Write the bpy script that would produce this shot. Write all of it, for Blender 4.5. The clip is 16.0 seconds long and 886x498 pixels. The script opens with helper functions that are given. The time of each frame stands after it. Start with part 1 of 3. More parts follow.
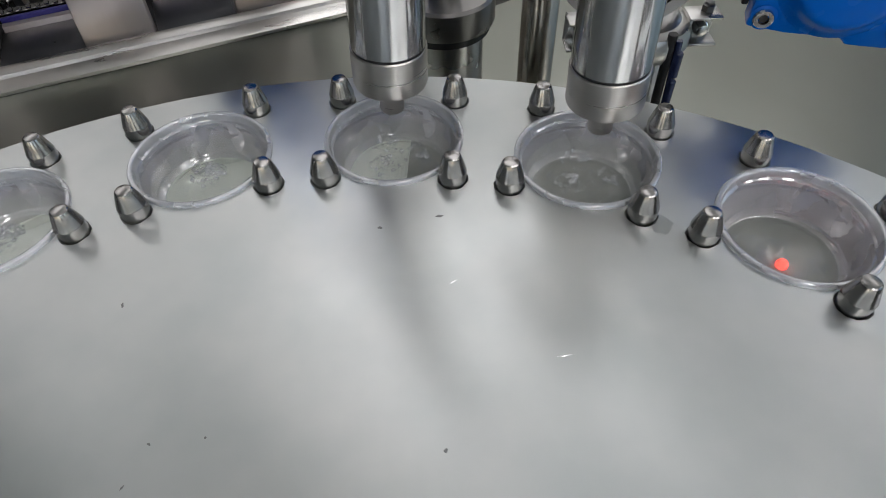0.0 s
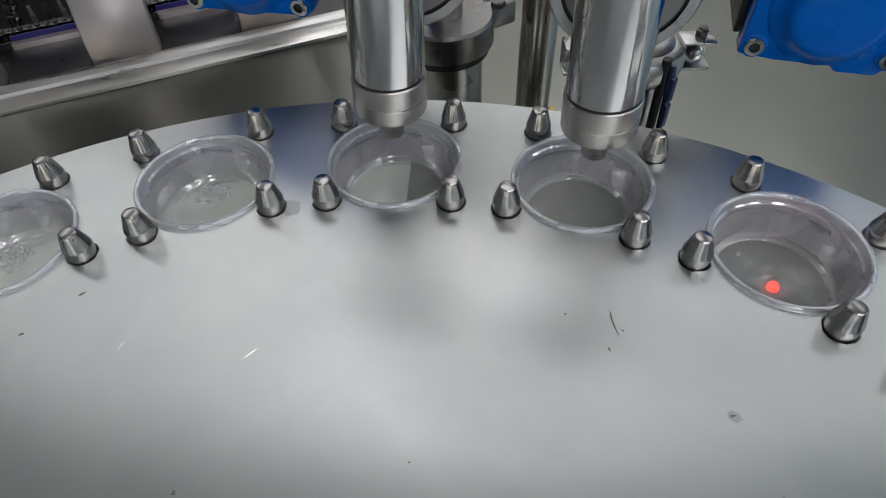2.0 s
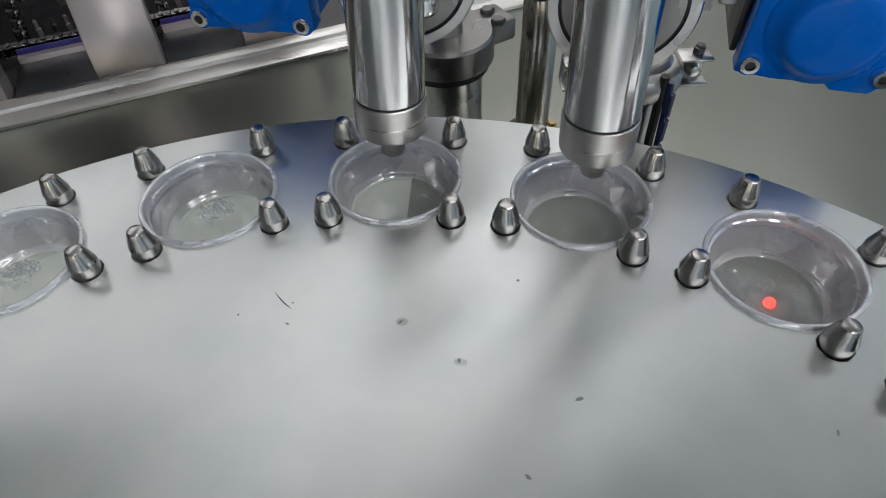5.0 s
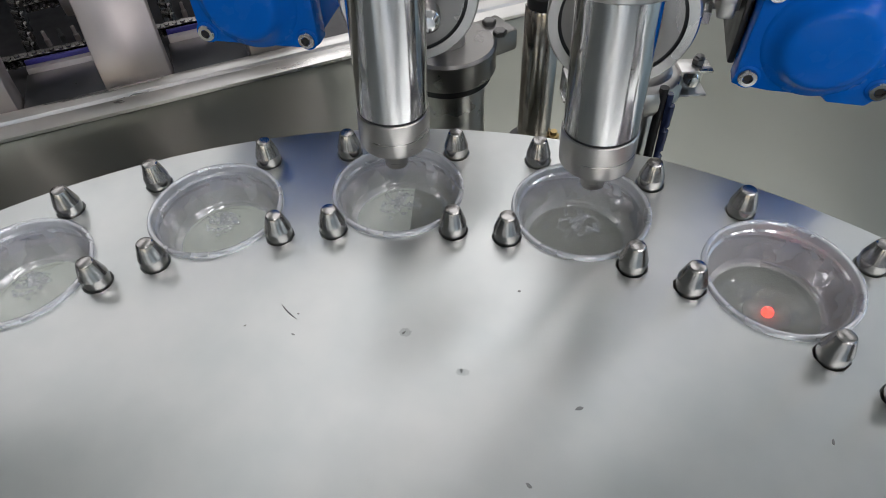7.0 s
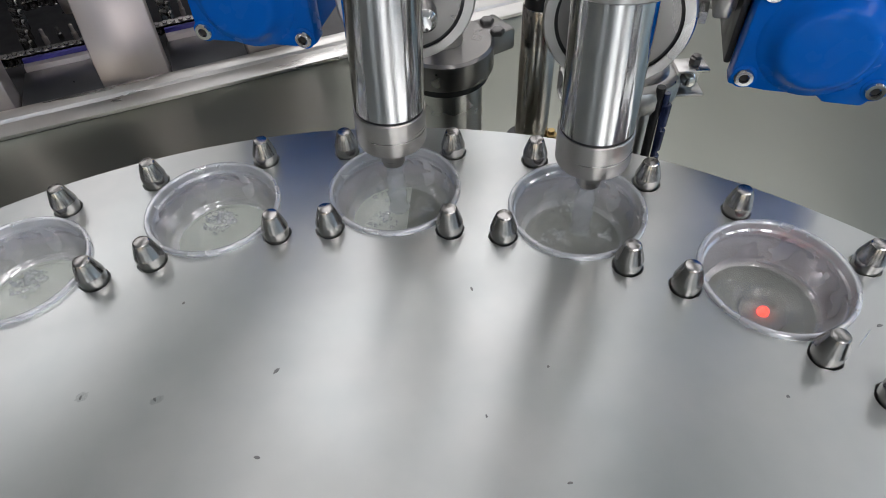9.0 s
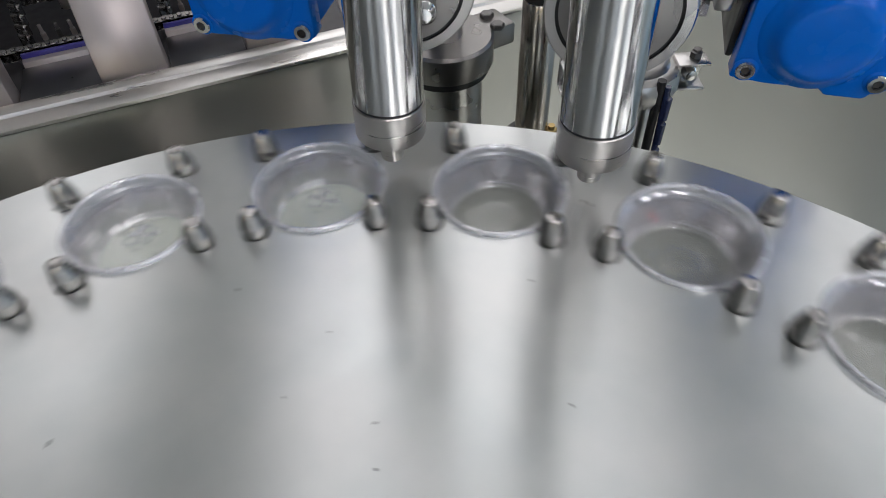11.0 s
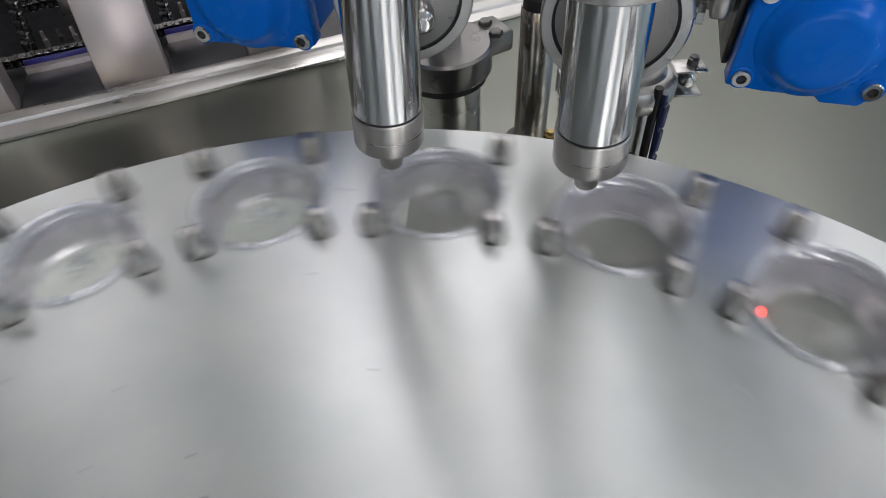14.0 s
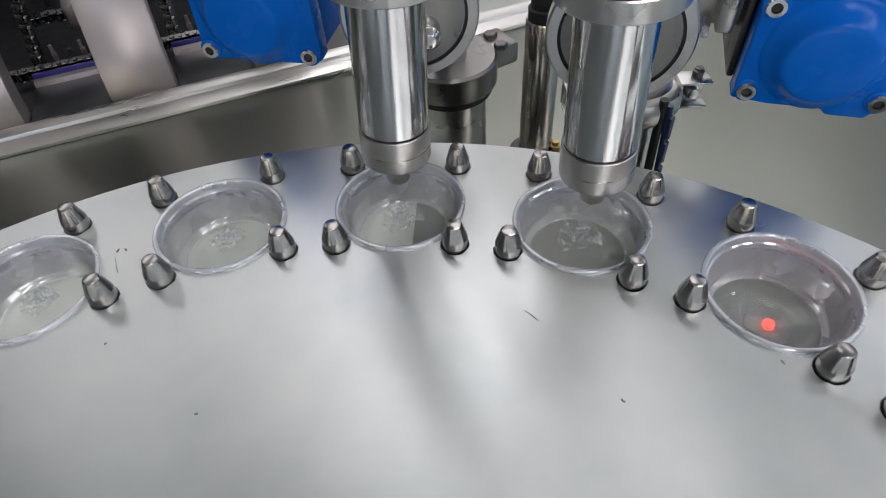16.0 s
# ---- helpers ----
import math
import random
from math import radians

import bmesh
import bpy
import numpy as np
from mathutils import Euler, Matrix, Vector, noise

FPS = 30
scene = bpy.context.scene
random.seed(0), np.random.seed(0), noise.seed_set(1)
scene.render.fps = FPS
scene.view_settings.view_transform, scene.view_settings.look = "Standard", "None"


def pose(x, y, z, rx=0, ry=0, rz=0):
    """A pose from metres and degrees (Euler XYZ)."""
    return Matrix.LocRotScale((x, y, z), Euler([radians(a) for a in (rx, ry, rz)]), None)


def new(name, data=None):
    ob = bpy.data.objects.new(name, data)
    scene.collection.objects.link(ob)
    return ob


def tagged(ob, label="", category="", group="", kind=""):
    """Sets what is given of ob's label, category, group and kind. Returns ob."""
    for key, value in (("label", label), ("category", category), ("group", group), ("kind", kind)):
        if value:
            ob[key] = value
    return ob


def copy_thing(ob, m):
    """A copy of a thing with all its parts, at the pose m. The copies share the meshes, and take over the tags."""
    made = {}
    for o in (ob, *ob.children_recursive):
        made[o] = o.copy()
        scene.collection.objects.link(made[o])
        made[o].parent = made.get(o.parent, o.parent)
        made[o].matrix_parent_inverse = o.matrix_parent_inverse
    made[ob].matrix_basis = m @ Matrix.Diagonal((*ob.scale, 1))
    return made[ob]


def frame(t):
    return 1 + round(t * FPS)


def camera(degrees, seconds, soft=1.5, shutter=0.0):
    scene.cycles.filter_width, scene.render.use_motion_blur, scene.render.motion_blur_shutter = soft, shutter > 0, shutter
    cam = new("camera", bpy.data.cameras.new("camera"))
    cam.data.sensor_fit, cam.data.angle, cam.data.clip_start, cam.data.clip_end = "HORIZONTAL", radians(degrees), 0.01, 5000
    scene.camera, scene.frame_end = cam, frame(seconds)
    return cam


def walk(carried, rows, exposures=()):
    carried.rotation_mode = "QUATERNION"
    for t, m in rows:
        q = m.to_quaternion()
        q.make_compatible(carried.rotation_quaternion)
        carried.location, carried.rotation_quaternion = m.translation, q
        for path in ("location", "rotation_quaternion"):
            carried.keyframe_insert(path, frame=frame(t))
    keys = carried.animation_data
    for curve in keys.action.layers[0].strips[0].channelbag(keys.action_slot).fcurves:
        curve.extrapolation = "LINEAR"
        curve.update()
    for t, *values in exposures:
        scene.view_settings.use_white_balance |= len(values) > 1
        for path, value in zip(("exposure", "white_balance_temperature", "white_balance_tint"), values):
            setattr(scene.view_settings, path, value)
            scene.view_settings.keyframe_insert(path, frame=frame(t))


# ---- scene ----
from mathutils import geometry

# ---- camera ----
cam = camera(71.4, 16.0, soft=0.95, shutter=0.7)
walk(cam, [
    (0, pose(0.0673, 0.0956, 1.2674, 40.24, 1.65, -2.35)),
    (0.5, pose(0.0678, 0.0952, 1.2701, 40.50, 1.65, -2.20)),
    (1, pose(0.0744, 0.0998, 1.2746, 40.73, 1.70, -2.25)),
    (1.5, pose(0.0712, 0.0984, 1.2768, 41.06, 1.68, -2.08)),
    (2, pose(0.0707, 0.0953, 1.2816, 41.13, 1.67, -2.07)),
    (2.5, pose(0.0707, 0.0960, 1.2812, 40.95, 1.93, -2.01)),
    (3, pose(0.0695, 0.0949, 1.2817, 40.97, 1.77, -1.88)),
    (3.5, pose(0.0705, 0.0971, 1.2869, 41.21, 1.84, -2.02)),
    (4, pose(0.0728, 0.0970, 1.2875, 41.52, 1.76, -2.06)),
    (6.5, pose(0.0714, 0.0959, 1.2996, 41.95, 2.01, -1.71)),
    (7, pose(0.0736, 0.0954, 1.3012, 42.09, 2.14, -1.81)),
    (7.5, pose(0.0748, 0.0942, 1.3014, 42.11, 2.11, -1.85)),
    (8, pose(0.0735, 0.0929, 1.2973, 41.99, 1.96, -1.82)),
    (8.5, pose(0.0736, 0.0934, 1.2988, 41.84, 2.00, -1.75)),
    (9, pose(0.0757, 0.0950, 1.3021, 41.95, 2.03, -1.81)),
    (11.5, pose(0.0757, 0.0940, 1.2975, 41.76, 2.05, -1.83)),
    (12, pose(0.0768, 0.0958, 1.3007, 41.85, 2.11, -1.75)),
    (12.5, pose(0.0778, 0.0948, 1.3054, 42.24, 2.23, -1.73)),
    (13, pose(0.0782, 0.0950, 1.3021, 42.13, 2.36, -1.77)),
    (13.5, pose(0.0798, 0.0947, 1.3023, 42.02, 2.41, -1.84)),
    (14, pose(0.0785, 0.0940, 1.3029, 42.04, 2.19, -1.79)),
    (14.5, pose(0.0773, 0.0943, 1.3046, 42.16, 2.08, -1.62)),
    (15, pose(0.0777, 0.0952, 1.3074, 42.46, 2.16, -1.45)),
    (15.5, pose(0.0762, 0.0945, 1.3069, 42.70, 2.73, -1.26)),
    (16, pose(0.0765, 0.0978, 1.3094, 42.54, 2.70, -1.75)),
], exposures=[(0, 0.91, 6500, 12), (1.5, 0.78, 6450, 12), (2.5, 0.75, 6350, 10), (4.0, 0.82, 6350, 10), (6.5, 1.0, 6450, 12), (9.0, 1.1, 6450, 13), (12.0, 1.16, 6450, 14), (14.0, 1.1, 6450, 14), (16.0, 1.12, 6450, 14)])

# ---- plan: metres, the turntable's axis at x = y = 0 ----
TOP = 0.95            # height of the turntable's upper face
DECK = TOP - 0.185    # height of the machine's deck
PITCH = radians(18)   # twenty stations
FIRST = 0.0723        # bearing of the station under the first nozzle, clockwise from +y
CUP_R = 0.484
EDGE_R = 0.5695
INDEX = (0.73, 3.935, 7.15, 10.375, 13.59)   # starts of the indexing turns
TURN_TIME = 0.98
LEVEL, FLOOR = -0.017, -0.0325   # water level and inner floor of a cup, under the turntable's face

# ---- world and light ----
world = bpy.data.worlds.new("world")
scene.world = world
world.use_nodes = True
sky = world.node_tree.nodes.new("ShaderNodeTexSky")
sky.sky_type, sky.sun_disc = "NISHITA", False
sky.sun_elevation, sky.sun_rotation = radians(38), radians(200)
world.node_tree.links.new(sky.outputs[0], world.node_tree.nodes["Background"].inputs[0])
world.node_tree.nodes["Background"].inputs[1].default_value = 0.15


# ---- materials ----
def mat(name, base=(0.5, 0.5, 0.5), rough=0.5, metal=0.0, **extra):
    m = bpy.data.materials.new(name)
    m.use_nodes = True
    b = m.node_tree.nodes["Principled BSDF"]
    b.inputs["Base Color"].default_value = (*base, 1)
    b.inputs["Roughness"].default_value = rough
    b.inputs["Metallic"].default_value = metal
    for k, v in extra.items():
        b.inputs[k.replace("_", " ").title().replace("Ior", "IOR")].default_value = v
    return m


def node(m, kind, **vals):
    n = m.node_tree.nodes.new(kind)
    for k, v in vals.items():
        n.inputs[k].default_value = v
    return n


def link(m, a, b):
    m.node_tree.links.new(a, b)


def grain(m, scale, low, high, sock="Roughness", detail=4.0, stretch=(1, 1, 1), bump=0.0, bump_scale=None, coords="Object"):
    """Noise in the object's own space on a socket, and fine relief."""
    b = m.node_tree.nodes["Principled BSDF"]
    tc = node(m, "ShaderNodeTexCoord")
    mp = node(m, "ShaderNodeMapping", Scale=stretch)
    link(m, tc.outputs[coords], mp.inputs["Vector"])
    no = node(m, "ShaderNodeTexNoise", Scale=scale, Detail=detail)
    link(m, mp.outputs[0], no.inputs["Vector"])
    if sock == "Base Color":
        rp = node(m, "ShaderNodeMix")
        rp.data_type = "RGBA"
        rp.inputs[6].default_value = (*low, 1)
        rp.inputs[7].default_value = (*high, 1)
        ramp = node(m, "ShaderNodeMapRange")
        ramp.inputs[1].default_value, ramp.inputs[2].default_value = 0.1, 0.9
        link(m, no.outputs[0], ramp.inputs[0])
        link(m, ramp.outputs[0], rp.inputs[0])
        link(m, rp.outputs[2], b.inputs["Base Color"])
    else:
        ramp = node(m, "ShaderNodeMapRange")
        ramp.clamp = False
        ramp.inputs[1].default_value, ramp.inputs[2].default_value = 0.3, 0.7
        ramp.inputs[3].default_value, ramp.inputs[4].default_value = low, high
        link(m, no.outputs[0], ramp.inputs[0])
        link(m, ramp.outputs[0], b.inputs[sock])
    if bump:
        n2 = node(m, "ShaderNodeTexNoise", Scale=bump_scale or scale * 4, Detail=3.0)
        link(m, mp.outputs[0], n2.inputs["Vector"])
        bp = node(m, "ShaderNodeBump", Strength=bump, Distance=0.001)
        link(m, n2.outputs[0], bp.inputs["Height"])
        link(m, bp.outputs[0], b.inputs["Normal"])
    return m


POLISHED = grain(mat("polished_steel", (0.66, 0.655, 0.64), 0.12, 1.0), 12, 0.09, 0.14, stretch=(1, 1, 0.15))
TURNED = grain(mat("turned_steel", (0.52, 0.50, 0.475), 0.28, 1.0), 60, 0.26, 0.38, stretch=(0.3, 0.3, 6), bump=0.05, bump_scale=300)
PIN_STEEL = grain(mat("pin_steel", (0.35, 0.34, 0.325), 0.22, 1.0), 80, 0.17, 0.27, stretch=(0.3, 0.3, 3), bump=0.03, bump_scale=200)
SATIN = grain(mat("satin_steel", (0.54, 0.53, 0.51), 0.3, 1.0), 14, 0.22, 0.36, bump=0.03, bump_scale=200)
DARK_STEEL = grain(mat("dark_steel", (0.17, 0.165, 0.16), 0.35, 1.0), 25, 0.3, 0.45)
DECK_STEEL = grain(mat("deck_steel", (0.325, 0.335, 0.295), 0.33, 1.0), 5, 0.22, 0.42, stretch=(1, 0.15, 1), bump=0.03, bump_scale=14)
RAIL_STEEL = grain(mat("rail_steel", (0.58, 0.57, 0.54), 0.35, 1.0), 30, 0.22, 0.48, stretch=(0.25, 1, 1), bump=0.10, bump_scale=60)
LANE_STEEL = grain(mat("lane_steel", (0.42, 0.38, 0.36), 0.45, 1.0), 12, 0.38, 0.56, stretch=(3, 1, 0.3), bump=0.08, bump_scale=30)
DARK_SATIN = grain(mat("dull_steel", (0.27, 0.26, 0.25), 0.3, 1.0), 20, 0.25, 0.38)
BLUE = grain(mat("blue_paint", (0.0, 0.108, 0.50), 0.24, 0.0, specular_ior_level=0.12, coat_weight=0.03, coat_roughness=0.06), 25, 0.2, 0.3, bump=0.05, bump_scale=90)
BLACK = grain(mat("black_rubber", (0.012, 0.012, 0.013), 0.45), 60, 0.35, 0.55)
BLACK_STEEL = grain(mat("blackened_steel", (0.07, 0.068, 0.07), 0.4, 0.6), 40, 0.3, 0.5)
SLEEVE = grain(mat("sleeve_steel", (0.38, 0.345, 0.33), 0.3, 1.0), 30, 0.3, 0.42, stretch=(1, 1, 0.2))
CHAIN = grain(mat("oiled_chain", (0.22, 0.21, 0.20), 0.2, 1.0), 50, 0.12, 0.3)
SHELF_STEEL = grain(mat("shelf_steel", (0.19, 0.195, 0.205), 0.3, 1.0), 30, 0.28, 0.36)
DULL_PLATE = grain(mat("dull_dark_steel", (0.20, 0.195, 0.17), 0.6), 40, (0.16, 0.155, 0.135), (0.24, 0.235, 0.205), sock="Base Color")
PALE_PLASTIC = grain(mat("pale_plastic", (0.72, 0.75, 0.66), 0.5), 18, (0.68, 0.72, 0.62), (0.78, 0.81, 0.72), sock="Base Color")
STRIP_BLUE = mat("blue_plastic", (0.05, 0.045, 0.22), 0.3)
HOSE_BLUE = mat("blue_fitting", (0.02, 0.03, 0.075), 0.25)
POST_STEEL = grain(mat("post_steel", (0.44, 0.41, 0.37), 0.2, 1.0), 14, 0.15, 0.26, stretch=(1, 1, 0.2))
BRASS = grain(mat("brass", (0.45, 0.33, 0.14), 0.35, 1.0), 40, 0.3, 0.5)
CONCRETE = grain(mat("floor_coating", (0.42, 0.43, 0.40), 0.4), 1.5, (0.36, 0.37, 0.34), (0.48, 0.49, 0.46), sock="Base Color")
# Three unseen walls are darkened so that the steel reflects more contrast.
WALL_DARK = grain(mat("dark_wall_paint", (0.3, 0.31, 0.31), 0.6), 0.8, (0.09, 0.095, 0.10), (0.14, 0.145, 0.15), sock="Base Color")
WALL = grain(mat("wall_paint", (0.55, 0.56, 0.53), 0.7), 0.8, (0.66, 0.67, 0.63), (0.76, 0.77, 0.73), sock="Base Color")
CEILING = grain(mat("ceiling_sheet", (0.75, 0.76, 0.74), 0.6), 0.9, (0.80, 0.81, 0.81), (0.88, 0.89, 0.89), sock="Base Color")
CABINET = grain(mat("cabinet_steel", (0.5, 0.5, 0.49), 0.4, 1.0), 8, 0.35, 0.5)


def glow(name, colour, strength):
    m = bpy.data.materials.new(name)
    m.use_nodes = True
    b = m.node_tree.nodes["Principled BSDF"]
    b.inputs["Base Color"].default_value = (*colour, 1)
    b.inputs["Emission Color"].default_value = (*colour, 1)
    b.inputs["Emission Strength"].default_value = strength
    return m


TUBE_LIGHT = glow("lamp_diffuser", (1.0, 0.985, 1.0), 0.90)
# For the unseen lamps that were added to brighten nozzles and cups.
ADDED_LIGHT = glow("added_lamp_diffuser", (1.0, 0.98, 1.0), 5.0)
RED_LIGHT = glow("red_lens", (1.0, 0.018, 0.008), 3.2)


def clear(name, tint, haze, rough, ior, relief=0.0, relief_scale=60.0, haze_colour=(0.85, 0.87, 0.88)):
    """A thin clear sheet: see-through, with gloss by Fresnel and a little haze."""
    m = bpy.data.materials.new(name)
    m.use_nodes = True
    t = m.node_tree
    t.nodes.remove(t.nodes["Principled BSDF"])
    out = t.nodes["Material Output"]
    tr = node(m, "ShaderNodeBsdfTransparent", Color=(*tint, 1))
    di = node(m, "ShaderNodeBsdfDiffuse", Color=(*haze_colour, 1))
    gl = node(m, "ShaderNodeBsdfGlossy", Roughness=rough)
    m1 = node(m, "ShaderNodeMixShader")
    m2 = node(m, "ShaderNodeMixShader")
    fc = node(m, "ShaderNodeLayerWeight")
    pw = node(m, "ShaderNodeMath")
    pw.operation = "POWER"
    pw.inputs[1].default_value = 5.0
    link(m, fc.outputs["Facing"], pw.inputs[0])
    fr = node(m, "ShaderNodeMapRange")
    fr.inputs[3].default_value, fr.inputs[4].default_value = ((ior - 1) / (ior + 1)) ** 2, 0.9
    link(m, pw.outputs[0], fr.inputs[0])
    tc = node(m, "ShaderNodeTexCoord")
    hz = node(m, "ShaderNodeTexNoise", Scale=45.0, Detail=5.0)
    link(m, tc.outputs["Object"], hz.inputs["Vector"])
    rg = node(m, "ShaderNodeMapRange")
    rg.inputs[1].default_value, rg.inputs[2].default_value = 0.35, 0.75
    rg.clamp = False
    rg.inputs[3].default_value, rg.inputs[4].default_value = haze * 0.9, haze * 1.15
    link(m, hz.outputs[0], rg.inputs[0])
    link(m, rg.outputs[0], m1.inputs[0])
    link(m, tr.outputs[0], m1.inputs[1])
    link(m, di.outputs[0], m1.inputs[2])
    link(m, fr.outputs[0], m2.inputs[0])
    link(m, m1.outputs[0], m2.inputs[1])
    link(m, gl.outputs[0], m2.inputs[2])
    if relief:
        no = node(m, "ShaderNodeTexNoise", Scale=relief_scale, Detail=3.0)
        link(m, tc.outputs["Object"], no.inputs["Vector"])
        bp = node(m, "ShaderNodeBump", Strength=relief, Distance=0.002)
        link(m, no.outputs[0], bp.inputs["Height"])
        link(m, bp.outputs[0], fc.inputs["Normal"])
        link(m, bp.outputs[0], gl.inputs["Normal"])
    link(m, m2.outputs[0], out.inputs[0])
    return m


FROST = clear("cup_rim_plastic", (0.95, 0.96, 0.97), 0.36, 0.07, 3.2, relief=0.08, relief_scale=60, haze_colour=(0.90, 0.91, 0.95))
# Wall haze is raised to stand in for bright reflections on the plastic.
WALL_PLASTIC = clear("cup_wall_plastic", (0.93, 0.935, 0.95), 0.33, 0.06, 3.0, relief=0.12, relief_scale=35, haze_colour=(0.88, 0.89, 0.94))
CLEAR = clear("clear_plastic", (0.92, 0.93, 0.93), 0.04, 0.08, 1.8, relief=0.03, relief_scale=40)
# The greenish haze lightens filled cups, in place of brightness from below.
WATER = clear("water", (0.95, 0.96, 0.95), 0.15, 0.03, 1.45, relief=0.10, relief_scale=45, haze_colour=(0.90, 0.94, 0.84))
STREAM = clear("falling_water", (0.90, 0.91, 0.93), 0.13, 0.05, 1.6, relief=0.6, relief_scale=120)
FOAM = clear("air_bubbles", (0.90, 0.91, 0.92), 0.20, 0.05, 2.0, relief=0.3, relief_scale=300)


def table_metal():
    """Milled aluminium with a straight grain, faint stains and scuffs; the grain turns with the plate."""
    m = mat("milled_aluminium", (0.6, 0.61, 0.6), 0.3, 1.0, anisotropic=0.85)
    b = m.node_tree.nodes["Principled BSDF"]
    tg = node(m, "ShaderNodeTangent")
    tg.direction_type = "UV_MAP"
    tg.uv_map = "grain"
    link(m, tg.outputs[0], b.inputs["Tangent"])
    tc = node(m, "ShaderNodeTexCoord")
    mp = node(m, "ShaderNodeMapping", Rotation=(0, 0, radians(-GRAIN)), Scale=(1, 0.1, 1))
    link(m, tc.outputs["Object"], mp.inputs["Vector"])
    big = node(m, "ShaderNodeTexNoise", Scale=6.5, Detail=4.0, Roughness=0.55)
    link(m, tc.outputs["Object"], big.inputs["Vector"])
    fine = node(m, "ShaderNodeTexNoise", Scale=70.0, Detail=5.0)
    link(m, mp.outputs[0], fine.inputs["Vector"])
    add = node(m, "ShaderNodeMix")
    add.inputs[0].default_value = 0.2
    link(m, big.outputs[0], add.inputs[2])
    link(m, fine.outputs[0], add.inputs[3])
    rg = node(m, "ShaderNodeMapRange")
    rg.clamp = True
    rg.inputs[1].default_value, rg.inputs[2].default_value = 0.15, 0.85
    rg.inputs[3].default_value, rg.inputs[4].default_value = 0.22, 0.45
    link(m, add.outputs[0], rg.inputs[0])
    link(m, rg.outputs[0], b.inputs["Roughness"])
    cloud = node(m, "ShaderNodeTexNoise", Scale=19.0, Detail=3.0, Roughness=0.5)
    link(m, tc.outputs["Object"], cloud.inputs["Vector"])
    bp = node(m, "ShaderNodeBump", Strength=0.045, Distance=0.001)
    link(m, fine.outputs[0], bp.inputs["Height"])
    link(m, bp.outputs[0], b.inputs["Normal"])
    col = node(m, "ShaderNodeMix")
    col.data_type = "RGBA"
    col.inputs[6].default_value = (0.47, 0.51, 0.50, 1)
    col.inputs[7].default_value = (0.655, 0.655, 0.63, 1)
    rc = node(m, "ShaderNodeMapRange")
    rc.inputs[1].default_value, rc.inputs[2].default_value = 0.25, 0.72
    stain = node(m, "ShaderNodeMix")
    stain.inputs[0].default_value = 0.35
    link(m, big.outputs[0], stain.inputs[2])
    link(m, cloud.outputs[0], stain.inputs[3])
    link(m, stain.outputs[0], rc.inputs[0])
    link(m, rc.outputs[0], col.inputs[0])
    link(m, col.outputs[2], b.inputs["Base Color"])
    return m


GRAIN = 132.0   # degrees of the milling grain in the plate's own space
PLATE = table_metal()
SMEAR = clear("grease", (0.82, 0.83, 0.83), 0.03, 0.2, 1.4)
DULL_SCUFF = mat("dull_scuff", (0.40, 0.40, 0.39), 0.45, 1.0)
BRIGHT_SCUFF = mat("bright_scuff", (0.85, 0.85, 0.84), 0.3, 1.0)
SCUFF = mat("dark_scuff", (0.22, 0.22, 0.21), 0.6, 0.3)


# ---- mesh helpers ----
def part(name, bm, material, parent=None, label=""):
    """Links a bmesh as one mesh object, under a thing or a part."""
    me = bpy.data.meshes.new(name)
    bm.normal_update()
    bm.to_mesh(me)
    bm.free()
    me.materials.append(material)
    ob = new(name, me)
    ob.parent = parent
    if label:
        tagged(ob, label)
    return ob


def thing(name, m, label, category, group="", kind=""):
    ob = new(name)
    ob.empty_display_size = 0.05
    ob.matrix_basis = m
    return tagged(ob, label, category, group, kind)


def lathe(profile, n=48, m=Matrix(), closed=True, sharp=35):
    """A solid of revolution round z from (radius, height) pairs, from bottom to top."""
    bm = bmesh.new()
    rings = []
    for r, z in profile:
        if r < 1e-6:
            rings.append([bm.verts.new((0, 0, z))])
        else:
            rings.append([bm.verts.new((r * math.cos(2 * math.pi * k / n), r * math.sin(2 * math.pi * k / n), z)) for k in range(n)])
    for a, b in zip(rings, rings[1:]):
        for k in range(n):
            q = [a[k % len(a)], a[(k + 1) % len(a)], b[(k + 1) % len(b)], b[k % len(b)]]
            q = list(dict.fromkeys(q))
            if len(q) > 2:
                bm.faces.new(q)
    if closed:
        for ring, flip in ((rings[0], True), (rings[-1], False)):
            if len(ring) > 2:
                bm.faces.new(ring[::-1] if flip else ring)
    smooth(bm, sharp)
    bm.transform(m)
    return bm


def smooth(bm, angle=35):
    bmesh.ops.recalc_face_normals(bm, faces=bm.faces)
    for f in bm.faces:
        f.smooth = True
    for e in bm.edges:
        if len(e.link_faces) == 2 and e.calc_face_angle(0) > radians(angle):
            e.smooth = False


def box(size, m=Matrix(), bevel=0.0, segments=2):
    bm = bmesh.new()
    bmesh.ops.create_cube(bm, size=1.0)
    bm.transform(Matrix.Diagonal((*size, 1)))
    if bevel:
        bmesh.ops.bevel(bm, geom=bm.edges[:], offset=bevel, segments=segments, profile=0.5, affect="EDGES")
        smooth(bm, 40)
    bm.transform(m)
    return bm


